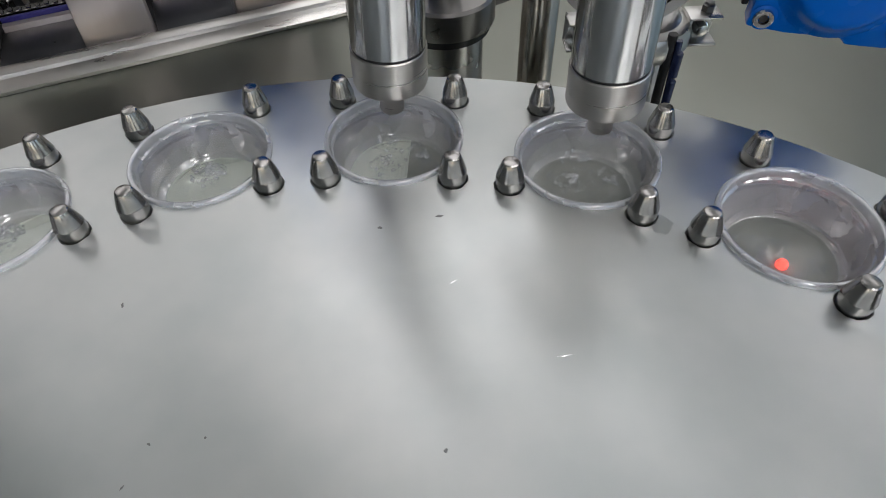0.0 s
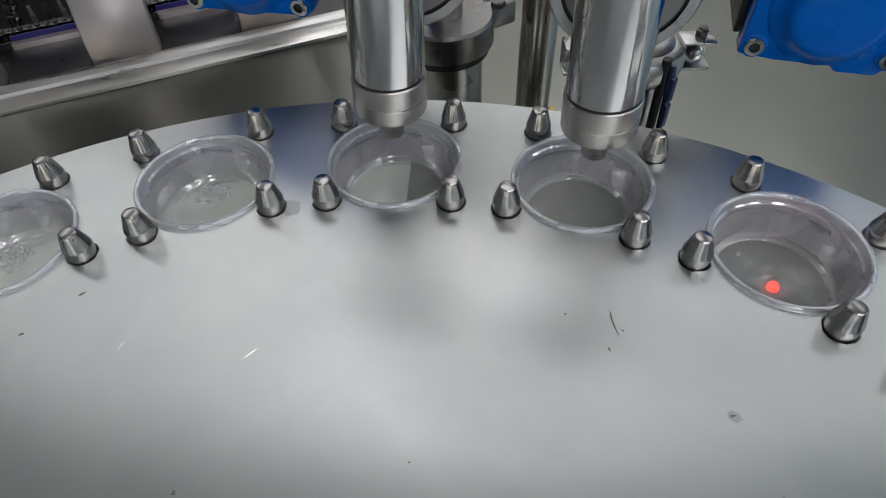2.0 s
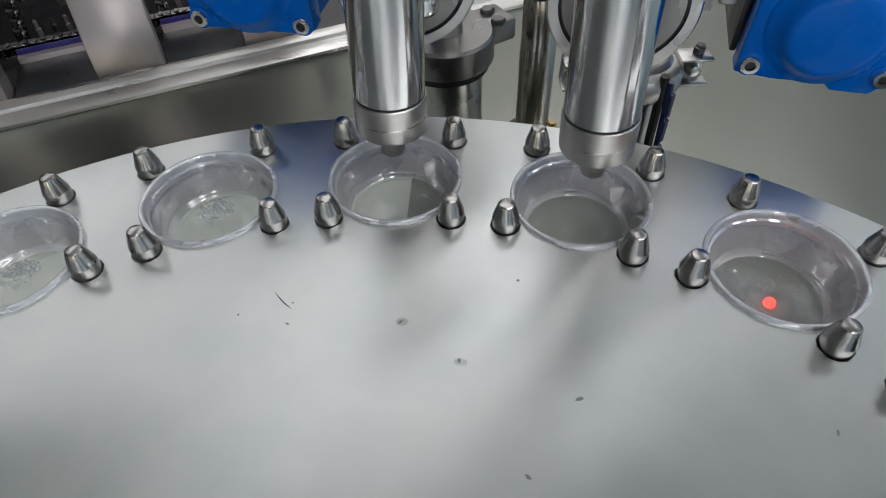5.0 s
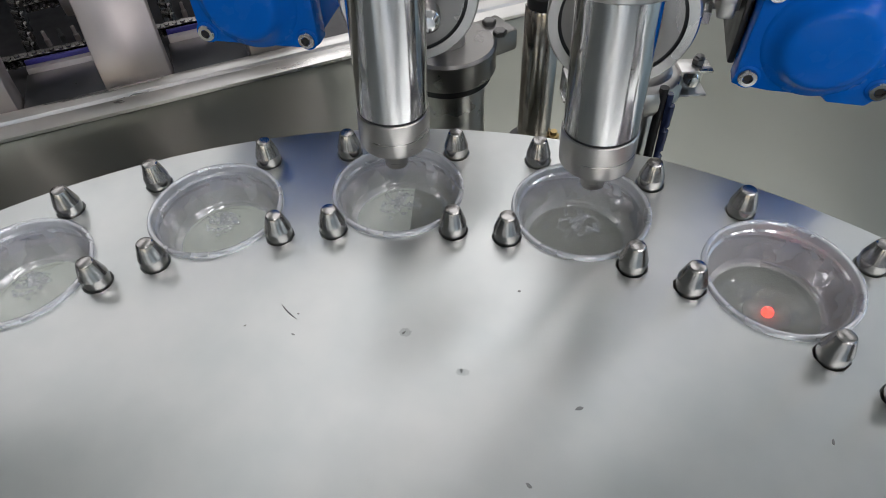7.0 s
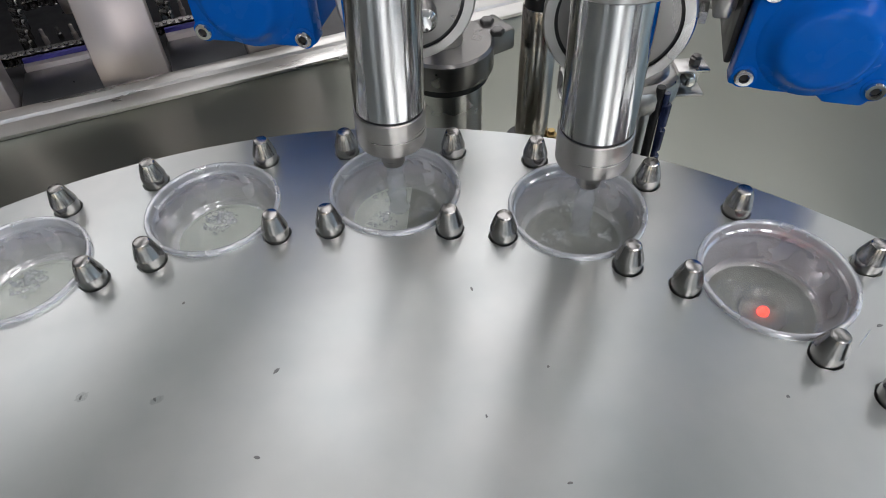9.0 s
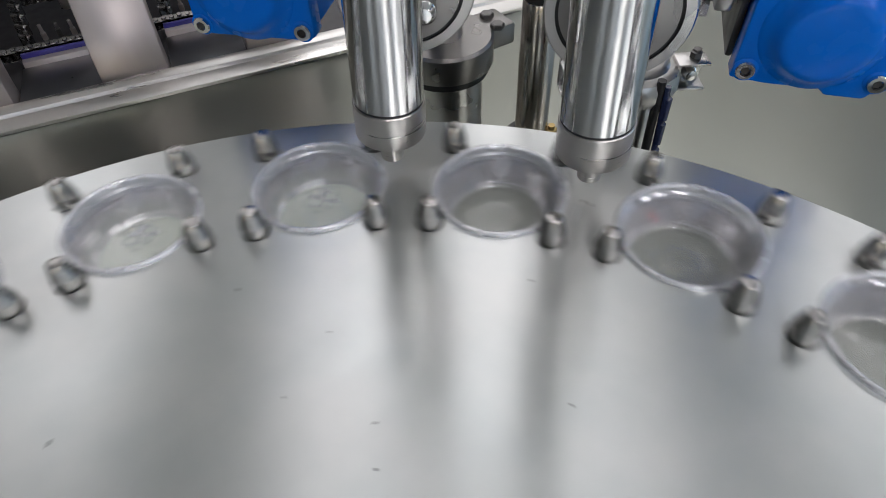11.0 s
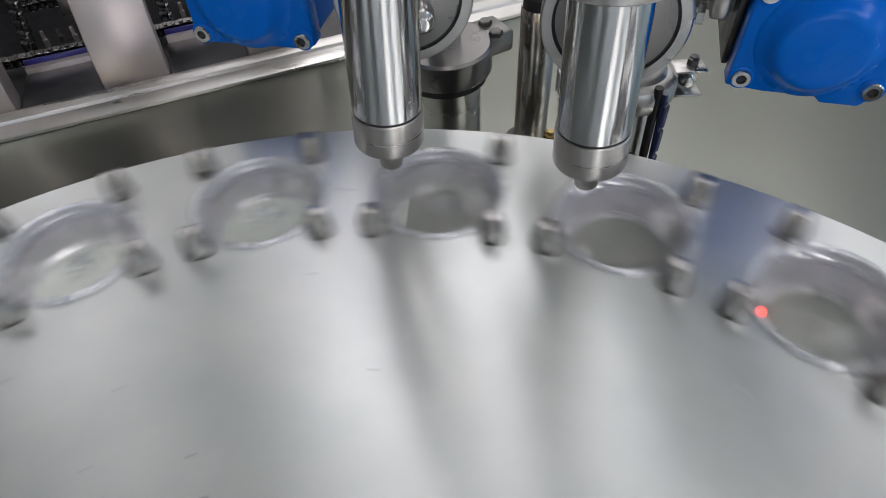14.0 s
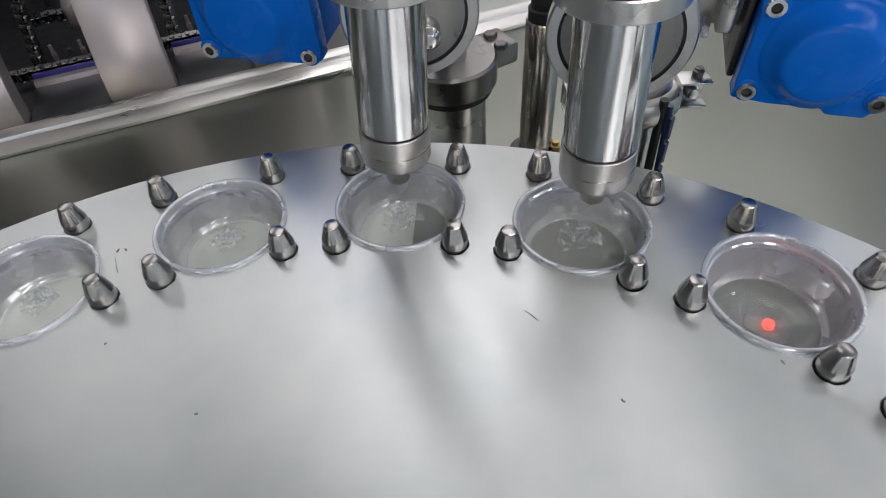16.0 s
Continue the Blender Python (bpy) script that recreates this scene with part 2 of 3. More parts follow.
def prism(outline, depth, m=Matrix(), bevel=0.0):
    """An outline in x, z drawn out along y."""
    bm = bmesh.new()
    a = [bm.verts.new((x, 0, z)) for x, z in outline]
    b = [bm.verts.new((x, depth, z)) for x, z in outline]
    n = len(a)
    bm.faces.new(a)
    bm.faces.new(b[::-1])
    for k in range(n):
        bm.faces.new((a[(k + 1) % n], a[k], b[k], b[(k + 1) % n]))
    bmesh.ops.recalc_face_normals(bm, faces=bm.faces)
    if bevel:
        bmesh.ops.bevel(bm, geom=bm.edges[:], offset=bevel, segments=2, profile=0.5, affect="EDGES")
    smooth(bm, 30)
    bm.transform(m)
    return bm


def tube_along(points, r, n=12):
    """A round bar or hose along a smooth line of points."""
    bm = bmesh.new()
    pts = [Vector(p) for p in points]
    rings = []
    for i, p in enumerate(pts):
        d = (pts[min(i + 1, len(pts) - 1)] - pts[max(i - 1, 0)]).normalized()
        side = d.cross(Vector((0, 1, 0.3))).normalized()
        up = side.cross(d)
        rings.append([bm.verts.new(p + r * (math.cos(2 * math.pi * k / n) * side + math.sin(2 * math.pi * k / n) * up)) for k in range(n)])
    for a, b in zip(rings, rings[1:]):
        for k in range(n):
            bm.faces.new((a[k], a[(k + 1) % n], b[(k + 1) % n], b[k]))
    bm.faces.new(rings[0][::-1])
    bm.faces.new(rings[-1])
    smooth(bm, 40)
    return bm


def joined(*bms):
    """Several bmeshes in one."""
    me = bpy.data.meshes.new("joined")
    bm = bmesh.new()
    for b in bms:
        b.to_mesh(me)
        b.free()
        bm.from_mesh(me)
    bpy.data.meshes.remove(me)
    return bm


def at_bearing(r, a, z=0.0):
    return Vector((r * math.sin(a), r * math.cos(a), z))


ALONG_Y = Matrix.Rotation(radians(90), 4, "X")   # turns z to -y

# ---- the hall ----
tagged(part("floor", box((60, 60, 0.1), pose(0, 1, -0.05)), CONCRETE), "grey coated workshop floor", "floor", kind="structure")


def wall(name, m, length, openings, paint):
    """A wall along x with window openings (centre, width, sill, head) cut through it."""
    bms, x = [], -length / 2
    for c, w, z0, z1 in openings:
        bms.append(box((c - w / 2 - x, 0.2, 4.6), m @ pose((x + c - w / 2) / 2, 0, 2.3)))
        bms.append(box((w, 0.2, z0), m @ pose(c, 0, z0 / 2)))
        bms.append(box((w, 0.2, 4.6 - z1), m @ pose(c, 0, (4.6 + z1) / 2)))
        x = c + w / 2
    bms.append(box((length / 2 - x, 0.2, 4.6), m @ pose((x + length / 2) / 2, 0, 2.3)))
    tagged(part(name, joined(*bms), paint), "plain workshop wall out of view, its tone set for reflections", "wall", kind="structure")


# All unseen: north stays light for the deck, the rest dark for contrast.
wall("wall_north", pose(0, 8.1, 0), 14.0, (), WALL)
wall("wall_south", pose(0, -6.1, 0), 14.0, ((-4.2, 2.0, 0.02, 3.6), (-0.4, 2.2, 0.02, 3.6), (3.6, 2.0, 0.02, 3.6)), WALL_DARK)
wall("wall_east", pose(7.1, 1, 0, 0, 0, 90), 14.0, ((-4.0, 3.0, 1.0, 4.1), (0.0, 3.0, 1.0, 4.1), (4.0, 2.6, 1.0, 4.1)), WALL_DARK)
wall("wall_west", pose(-7.1, 1, 0, 0, 0, 90), 14.0, (), WALL_DARK)
tagged(part("ceiling", box((14.4, 14.4, 0.1), pose(0, 1, 4.65)), CEILING), "pale sheet ceiling of the workshop", "ceiling", kind="structure")


def ceiling_light(x, y, width, lamp):
    t = thing("ceiling_light", pose(x, y, 4.6), "long white ceiling light out of view, with a bright diffuser", "ceiling light", "lights under the ceiling")
    part("housing", box((width + 0.06, 2.8, 0.06), pose(0, 0, -0.03), 0.01), CEILING, t)
    part("diffuser", box((width, 2.7, 0.02), pose(0, 0, -0.072), 0.005), lamp, t, "bright white diffuser")
    return t


# Ceiling lights out of view, laid out for the plate's reflections.
for lx, ly, lw in ((-3.2, 3.6, 1.4), (0.1, 3.0, 2.5), (3.3, 3.0, 0.9), (-4.0, 6.4, 2.2), (-1.2, 6.4, 1.9), (1.7, 6.4, 2.3), (4.4, 6.4, 0.9)):
    ceiling_light(lx, ly, lw, TUBE_LIGHT)
# Unseen strong lamps, added to brighten the nozzles and the cups' walls.
for lx, ly in ((1.0, -3.0), (3.2, -2.6), (5.0, -1.0)):
    ceiling_light(lx, ly, 0.8, ADDED_LIGHT)

# ---- the machine's base: cabinet, deck and edge rail ----
RAIL_TURN = 20.5
base = thing("machine_base", pose(-0.22, 1.02, 0, 0, 0, RAIL_TURN), "stainless steel machine base with a deck and folded edge rail", "machine")
part("cabinet", box((2.3, 1.96, DECK - 0.02), pose(0.15, -1.0, (DECK - 0.02) / 2), 0.01), CABINET, base)
part("deck_plate", box((2.36, 2.02, 0.012), pose(0.15, -1.0, DECK - 0.006), 0.002), DECK_STEEL, base, "glossy brushed steel deck plate")
RAIL = ((-0.060, 0.0), (-0.060, 0.005), (-0.056, 0.007), (-0.032, 0.009), (-0.029, 0.004), (-0.025, 0.004), (-0.022, 0.010), (-0.014, 0.014), (-0.004, 0.014), (0.003, 0.009), (0.008, 0.007), (0.009, 0.004), (0.009, -0.05), (0.005, -0.05), (0.005, 0.0))
part("edge_rail", prism(RAIL, 2.36, Matrix.Translation((-1.03, 0.0, DECK + 0.0005)) @ Matrix.Rotation(radians(-90), 4, "Z") @ Matrix.Diagonal((-1, 1, 1, 1))), RAIL_STEEL, base, "folded satin steel edge rail")

# ---- chain conveyor with upright guide panels behind the rail ----
conveyor = thing("chain_conveyor", pose(-0.22 + 0.026 * math.sin(radians(RAIL_TURN)), 1.02 - 0.026 * math.cos(radians(RAIL_TURN)), 0, 0, 0, RAIL_TURN), "steel conveyor with upright guide panels and dark roller chains", "conveyor")
SHELF = TOP - 0.192
part("bed", box((1.30, 0.80, SHELF - 0.01), pose(-0.45, 0.46, (SHELF - 0.01) / 2 - 0.0), 0.004), BLACK_STEEL, conveyor, "dark steel conveyor bed")
# Added dark sheet: backs the gaps and darkens the deck's reflection.
part("back_panel", box((1.32, 0.01, 0.84), pose(-0.44, 0.62, SHELF + 0.41), 0.002), BLACK_STEEL, conveyor, "tall dark backing added behind the chains")
PANELS = (-0.873, -0.645, -0.417, -0.189, 0.039)
for x in PANELS:
    curve = ((0.036, -0.200), (0.037, -0.165), (0.042, -0.140), (0.054, -0.115), (0.072, -0.085), (0.088, -0.050), (0.100, -0.010), (0.110, 0.050), (0.116, 0.12), (0.12, 0.32))
    bm = bmesh.new()
    rows = []
    for y, z in curve:
        rows.append([bm.verts.new((x + dx, y + dy, TOP + z)) for dx, dy in ((-0.050, 0.05), (-0.050, 0.0015), (-0.0485, 0.0), (0.0485, 0.0), (0.050, 0.0015), (0.050, 0.05))])
    for a, b in zip(rows, rows[1:]):
        for k in range(6):
            bm.faces.new((a[k], a[(k + 1) % 6], b[(k + 1) % 6], b[k]))
    bm.faces.new(rows[0])
    bm.faces.new(rows[-1][::-1])
    smooth(bm, 50)
    part("guide_panel", bm, LANE_STEEL, conveyor, "upright curved bare steel guide panel")
LIE_X = Matrix.Rotation(radians(90), 4, "Y")


def link_mesh():
    return joined(lathe(((0.0035, -0.013), (0.0042, -0.012), (0.0042, 0.012), (0.0035, 0.013)), 10), lathe(((0.0070, -0.007), (0.0070, 0.007)), 12),
                  box((0.020, 0.011, 0.003), pose(0.0065, 0, -0.0095), 0.0014, 1), box((0.020, 0.011, 0.003), pose(0.0065, 0, 0.0095), 0.0014, 1))


chain_link = part("chain_link", link_mesh(), CHAIN, conveyor, "shiny oiled roller chain link")
chain_link.matrix_basis = pose(-0.98, 0.195, SHELF + 0.012, 20, 0, 0)
links = [pose(-0.98 + 0.0135 * k, 0.195, SHELF + 0.012 + 0.001 * (k % 2), 20, 0, 0) for k in range(1, 74)]
for x in PANELS[:-1]:
    links += [pose(x + 0.066, 0.215 + 0.012 * k, SHELF + 0.030 + 0.0125 * k, 40, 90, 0) for k in range(13)]
    links += [pose(x + 0.070 + 0.0135 * k, 0.30, SHELF + 0.055 + 0.001 * (k % 3), 30, 0, 0) for k in range(8)]
for m in links:
    lk = new("chain_link", chain_link.data)
    lk.parent = conveyor
    lk.matrix_basis = m
for x in PANELS[:-1]:
    part("shelf", box((0.122, 0.118, 0.006), pose(x + 0.114, 0.096, SHELF + 0.003), 0.0015), SHELF_STEEL, conveyor, "dull steel shelf")
    part("blade", prism(((0.0, 0.0), (0.014, 0.0), (0.012, 0.010), (0.003, 0.008)), 0.116, pose(x + 0.172, 0.156, SHELF + 0.005, 0, 0, 90)), LANE_STEEL, conveyor, "bright steel blade")
    part("strip", box((0.116, 0.006, 0.012), pose(x + 0.114, 0.172, SHELF + 0.016), 0.001), STRIP_BLUE, conveyor, "dark blue plastic strip")
    for dx, h in ((0.098, 0.16), (0.132, 0.19), (0.158, 0.17)):
        part("roller", lathe(((0.006, 0.0), (0.011, 0.004), (0.011, h - 0.004), (0.006, h)), 20, pose(x + dx, 0.36, SHELF + 0.05)), DARK_STEEL, conveyor, "dark steel roller")
    for k in range(5):
        part("stud", lathe(((0.0045, 0.0), (0.0045, 0.012), (0.0030, 0.013), (0.0030, 0.022 + 0.004 * (k % 2)), (0.0, 0.024 + 0.004 * (k % 2))), 10, pose(x + 0.070 + 0.0235 * k, 0.212 + 0.004 * (k % 3), SHELF + 0.018)), LANE_STEEL if k % 2 else DARK_STEEL, conveyor, "small steel stud")
    part("bearing", box((0.030, 0.03, 0.05), pose(x + 0.150, 0.25, SHELF + 0.075, 12), 0.004), LANE_STEEL, conveyor, "bright bearing block")

# ---- turntable ----
turntable = thing("turntable", pose(0, 0, TOP), "round milled aluminium turntable with cup pockets and guide pins", "turntable")


PIN_IN, PIN_OUT, HALF_IN, HALF_OUT = 0.44, 0.535, 0.10895, 0.08935
STATIONS = [FIRST + k * PITCH for k in range(20)]
PINS = [(r, a + s * h) for a in STATIONS for r, h in ((PIN_IN, HALF_IN), (PIN_OUT, HALF_OUT)) for s in (-1, 1)]


def plate_mesh():
    """The plate, with through holes for cups and pins and a small chamfer on every edge."""
    loops = [(0, 0, EDGE_R, 240, 1)]
    for a in STATIONS:
        p = at_bearing(CUP_R, a)
        loops.append((p.x, p.y, 0.0538, 64, -1))
    for r, a in PINS:
        p = at_bearing(r, a)
        loops.append((p.x, p.y, 0.0112, 24, -1))
    flat, edges, spans = [], [], []
    for cx, cy, r, n, s in loops:
        k0 = len(flat)
        rr = r - s * 0.0008
        flat += [Vector((cx + rr * math.cos(2 * math.pi * k / n), cy + rr * math.sin(2 * math.pi * k / n))) for k in range(n)]
        edges += [(k0 + k, k0 + (k + 1) % n) for k in range(n)]
        spans.append((k0, n))
    vs, es, fs, *_ = geometry.delaunay_2d_cdt(flat, edges, [], 1, 1e-7)
    holes = [(Vector((cx, cy)), r) for cx, cy, r, n, s in loops[1:]]
    keep = []
    for f in fs:
        c = sum((vs[k] for k in f), Vector((0, 0))) / len(f)
        if not any((c - h).length < r for h, r in holes):
            keep.append(f)
    bm = bmesh.new()
    for z, flip in ((0.0, False), (-0.013, True)):
        pts = [bm.verts.new((v.x, v.y, z)) for v in vs]
        for f in keep:
            q = [pts[k] for k in f]
            bm.faces.new(q[::-1] if flip else q)
    for cx, cy, r, n, s in loops:
        rings = [[bm.verts.new((cx + q * math.cos(2 * math.pi * k / n), cy + q * math.sin(2 * math.pi * k / n), z)) for k in range(n)]
                 for q, z in ((r - s * 0.0008, 0.0), (r, -0.0008), (r, -0.0122), (r - s * 0.0008, -0.013))]
        for u, w in zip(rings, rings[1:]):
            for k in range(n):
                q = (u[k], w[k], w[(k + 1) % n], u[(k + 1) % n])
                bm.faces.new(q if s > 0 else q[::-1])
    bmesh.ops.remove_doubles(bm, verts=bm.verts, dist=1e-6)
    me = bpy.data.meshes.new("plate")
    bm.to_mesh(me)
    bm.free()
    uv = me.uv_layers.new(name="grain")
    g = radians(GRAIN)
    for lp in me.loops:
        v = me.vertices[lp.vertex_index].co
        uv.data[lp.index].uv = (v.x * math.cos(g) + v.y * math.sin(g), -v.x * math.sin(g) + v.y * math.cos(g))
    return me


plate_data = plate_mesh()
plate_data.materials.clear()
plate_data.materials.append(PLATE)
plate = new("plate", plate_data)
plate.parent = turntable
part("hub", lathe(((0.13, DECK - TOP), (0.13, -0.06), (0.20, -0.05), (0.20, -0.0145)), 64), CABINET, turntable, "round steel hub under the plate")
pin_bm = lathe(((0.0080, -0.014), (0.0080, -0.003), (0.0101, -0.002), (0.0104, 0.0), (0.0104, 0.0092), (0.0101, 0.0100), (0.0090, 0.0140), (0.0079, 0.0178), (0.0067, 0.0214), (0.0062, 0.0226), (0.0053, 0.0234), (0.0035, 0.0238), (0.0, 0.0240)), 32, sharp=17)
pin_data = None
for r, a in PINS:
    if pin_data is None:
        pin = part("guide_pin", pin_bm, PIN_STEEL, turntable, "tapered turned steel guide pin")
        pin_data = pin.data
    else:
        pin = new("guide_pin", pin_data)
        pin.parent = turntable
    pin.matrix_basis = Matrix.Translation(at_bearing(r, a))

sleeve_data = None
for a in STATIONS:
    if sleeve_data is None:
        sl = part("pocket_sleeve", lathe(((0.0455, -0.0350), (0.0560, -0.0134), (0.0575, -0.0134), (0.0575, -0.0138), (0.0535, -0.0142), (0.0522, -0.0142), (0.0440, -0.0335), (0.0415, -0.0350), (0.0455, -0.0350)), 64, closed=False), SLEEVE, turntable, "tapered steel pocket sleeve")
        sleeve_data = sl.data
    else:
        sl = new("pocket_sleeve", sleeve_data)
        sl.parent = turntable
    sl.matrix_basis = Matrix.Translation(at_bearing(CUP_R, a))


def specks_bm():
    """Dull specks and small scuffs on the plate."""
    rng = random.Random(11)
    spots = ((-0.137, 0.331), (-0.095, 0.237), (-0.065, 0.239), (0.068, 0.395), (0.065, 0.225), (-0.103, 0.214), (0.311, 0.175), (0.313, 0.139), (0.33, 0.143),
             (0.026, 0.387), (0.174, 0.159), (0.334, 0.065), (0.315, 0.019), (0.389, -0.004), (0.308, -0.058), (0.253, -0.037), (0.247, -0.226), (0.229, -0.175), (0.174, -0.204), (0.095, -0.295),
             (0.175, -0.354), (0.325, -0.203), (0.152, -0.185), (-0.18, -0.289), (-0.29, -0.311), (-0.322, -0.436), (-0.316, -0.434), (0.190, -0.447), (0.196, -0.446))
    bm = bmesh.new()
    for x, y in spots:
        r, lean, long = rng.uniform(0.0007, 0.0015), rng.uniform(0, 3.14), rng.uniform(1.0, 2.6)
        ring = []
        for k in range(9):
            a = 2 * math.pi * k / 9
            q = r * rng.uniform(0.6, 1.2)
            u, w = q * long * math.cos(a), q * math.sin(a)
            ring.append((x + u * math.cos(lean) - w * math.sin(lean), y + u * math.sin(lean) + w * math.cos(lean)))
        low = [bm.verts.new((px, py, -0.0001)) for px, py in ring]
        top = [bm.verts.new((x + (px - x) * 0.7, y + (py - y) * 0.7, 0.0003)) for px, py in ring]
        bm.faces.new(top)
        for k in range(9):
            bm.faces.new((low[k], low[(k + 1) % 9], top[(k + 1) % 9], top[k]))
    return bm


tagged(part("specks", specks_bm(), SCUFF, turntable, "small dull specks and scuffs"), kind="stuff")

def smear_bm(x, y, rx, ry, seed):
    """A thin, uneven film on the plate."""
    rng = random.Random(seed)
    bm = bmesh.new()
    q = [rng.uniform(0.75, 1.2) for k in range(20)]
    bm.faces.new([bm.verts.new((x + rx * q[k] * math.cos(2 * math.pi * k / 20), y + ry * q[k] * math.sin(2 * math.pi * k / 20), 0.0003)) for k in range(20)])
    return bm


for x, y, rx, ry in ((0.220, 0.377, 0.0085, 0.0095), (0.334, 0.064, 0.0032, 0.0045), (0.314, 0.018, 0.0030, 0.0050)):
    part("grease_smear", smear_bm(x, y, rx, ry, int(x * 1000)), SMEAR, turntable, "faint dark grease smear")


def scratch_bm(x, y, long, lean, bend):
    """A slim raised burr along a bent line."""
    bm = bmesh.new()
    rows = []
    for k in range(9):
        u = k / 8 - 0.5
        w = 0.00055 * (1 - 3.4 * u * u)
        px, py = long * u, bend * (0.25 - u * u)
        ca, sa = math.cos(lean), math.sin(lean)
        rows.append([bm.verts.new((x + (px * ca - (py + d) * sa), y + (px * sa + (py + d) * ca), z)) for d, z in ((-w, 0.0001), (0.0, 0.0005), (w, 0.0001))])
    for p, q in zip(rows, rows[1:]):
        for k in range(2):
            bm.faces.new((p[k], p[k + 1], q[k + 1], q[k]))
    smooth(bm, 60)
    return bm


for x, y, long, lean, bend in ((0.137, 0.278, 0.011, 0.1, 0.001), (0.075, 0.336, 0.006, 0.5, 0.002), (-0.131, -0.359, 0.013, 2.3, 0.001), (0.192, -0.430, 0.02, 2.0, 0.0)):
    part("scratch", scratch_bm(x, y, long, lean, bend), BRIGHT_SCUFF, turntable, "thin bright scratch")
part("scratch", scratch_bm(0.330, 0.150, 0.019, 1.05, 0.003), DULL_SCUFF, turntable, "thin dull scratch")

# ---- cups ----
CUPS = range(-3, 13)


def cup_bm():
    """The tapered wall of a shallow cup."""
    return lathe(((0.0395, -0.0344), (0.0405, -0.0340), (0.0412, -0.0312), (0.0428, -0.0300), (0.0436, -0.0284), (0.0484, -0.0050), (0.0488, -0.0040)), 64, closed=False, sharp=60)


def cup_floor_bm():
    """The cup's clear floor with a moulded ring and a nub in its middle."""
    return lathe(((0.0, -0.0318), (0.0022, -0.0320), (0.0035, -0.0335), (0.0290, -0.0335), (0.0300, -0.0320), (0.0345, -0.0320), (0.0360, -0.0340), (0.0395, -0.0344)), 64, closed=False, sharp=60)


def rim_bm():
    """The stepped, rolled rim that lies on the turntable."""
    return lathe(((0.0488, -0.0040), (0.0491, -0.0034), (0.0502, -0.0030), (0.0506, -0.0024), (0.0512, 0.0022), (0.0516, 0.0035), (0.0524, 0.0040), (0.0540, 0.0040), (0.0549, 0.0037), (0.0555, 0.0028), (0.0557, 0.0014), (0.0556, 0.0004)), 64, closed=False, sharp=60)


def water_bm():
    """The water's surface in a cup, slightly rippled, with a turned-down edge."""
    bm = lathe(((0.0, 0.0), (0.006, 0.0001), (0.012, 0.0), (0.018, 0.0001), (0.024, 0.0), (0.031, 0.0), (0.038, 0.0), (0.0438, 0.0), (0.0450, 0.0006)), 64, closed=False, sharp=60)
    for v in bm.verts:
        v.co.z += 0.00012 * noise.noise(v.co * 120)
    return bm


def bubbles_bm():
    """A loose raft of small air bubbles."""
    rng = random.Random(5)
    bms = []
    for k in range(44):
        a, d = rng.uniform(0, 6.283), 0.012 * rng.random() ** 0.6
        s = 0.0006 + 0.0022 * rng.random() ** 2.5
        bms.append(lathe(((s, 0.0), (s * 0.87, s * 0.4), (s * 0.5, s * 0.75), (0.0, s * 0.85)), 8, pose(d * math.cos(a), d * math.sin(a), 0), closed=False, sharp=90))
    return joined(*bms)


def cup_thing():
    c = thing("plastic_cup", pose(0, 0, TOP), "clear plastic cup with a rolled rim in a turntable pocket", "cup", "cups in the turntable")
    part("cup_wall", cup_bm(), WALL_PLASTIC, c, "thin, slightly cloudy moulded plastic, its haze raised for reflected light")
    part("cup_floor", cup_floor_bm(), CLEAR, c, "clear plastic floor with a moulded ring")
    part("rim", rim_bm(), FROST, c, "cloudy rolled plastic rim")
    w = part("water", water_bm(), WATER, c, "clear rippled water")
    w.location.z = LEVEL
    return c


cups = {}
for k in CUPS:
    m = Matrix.Translation(at_bearing(CUP_R, FIRST + k * PITCH, TOP)) @ Matrix.Rotation(-(FIRST + k * PITCH), 4, "Z")
    cups[k] = copy_thing(cups[-3], m) if cups else cup_thing()
    cups[k].matrix_basis = m
rafts = {}
raft_data = None
for k in CUPS:
    rafts[k] = []
    for j in range(3):
        if raft_data is None:
            ob = part("air_bubbles", bubbles_bm(), FOAM)
            raft_data = ob.data
        else:
            ob = new("air_bubbles", raft_data)
        rafts[k].append(tagged(ob, "small raft of air bubbles on the water", "bubbles", "bubbles on the water", "stuff"))

# ---- filling nozzles ----


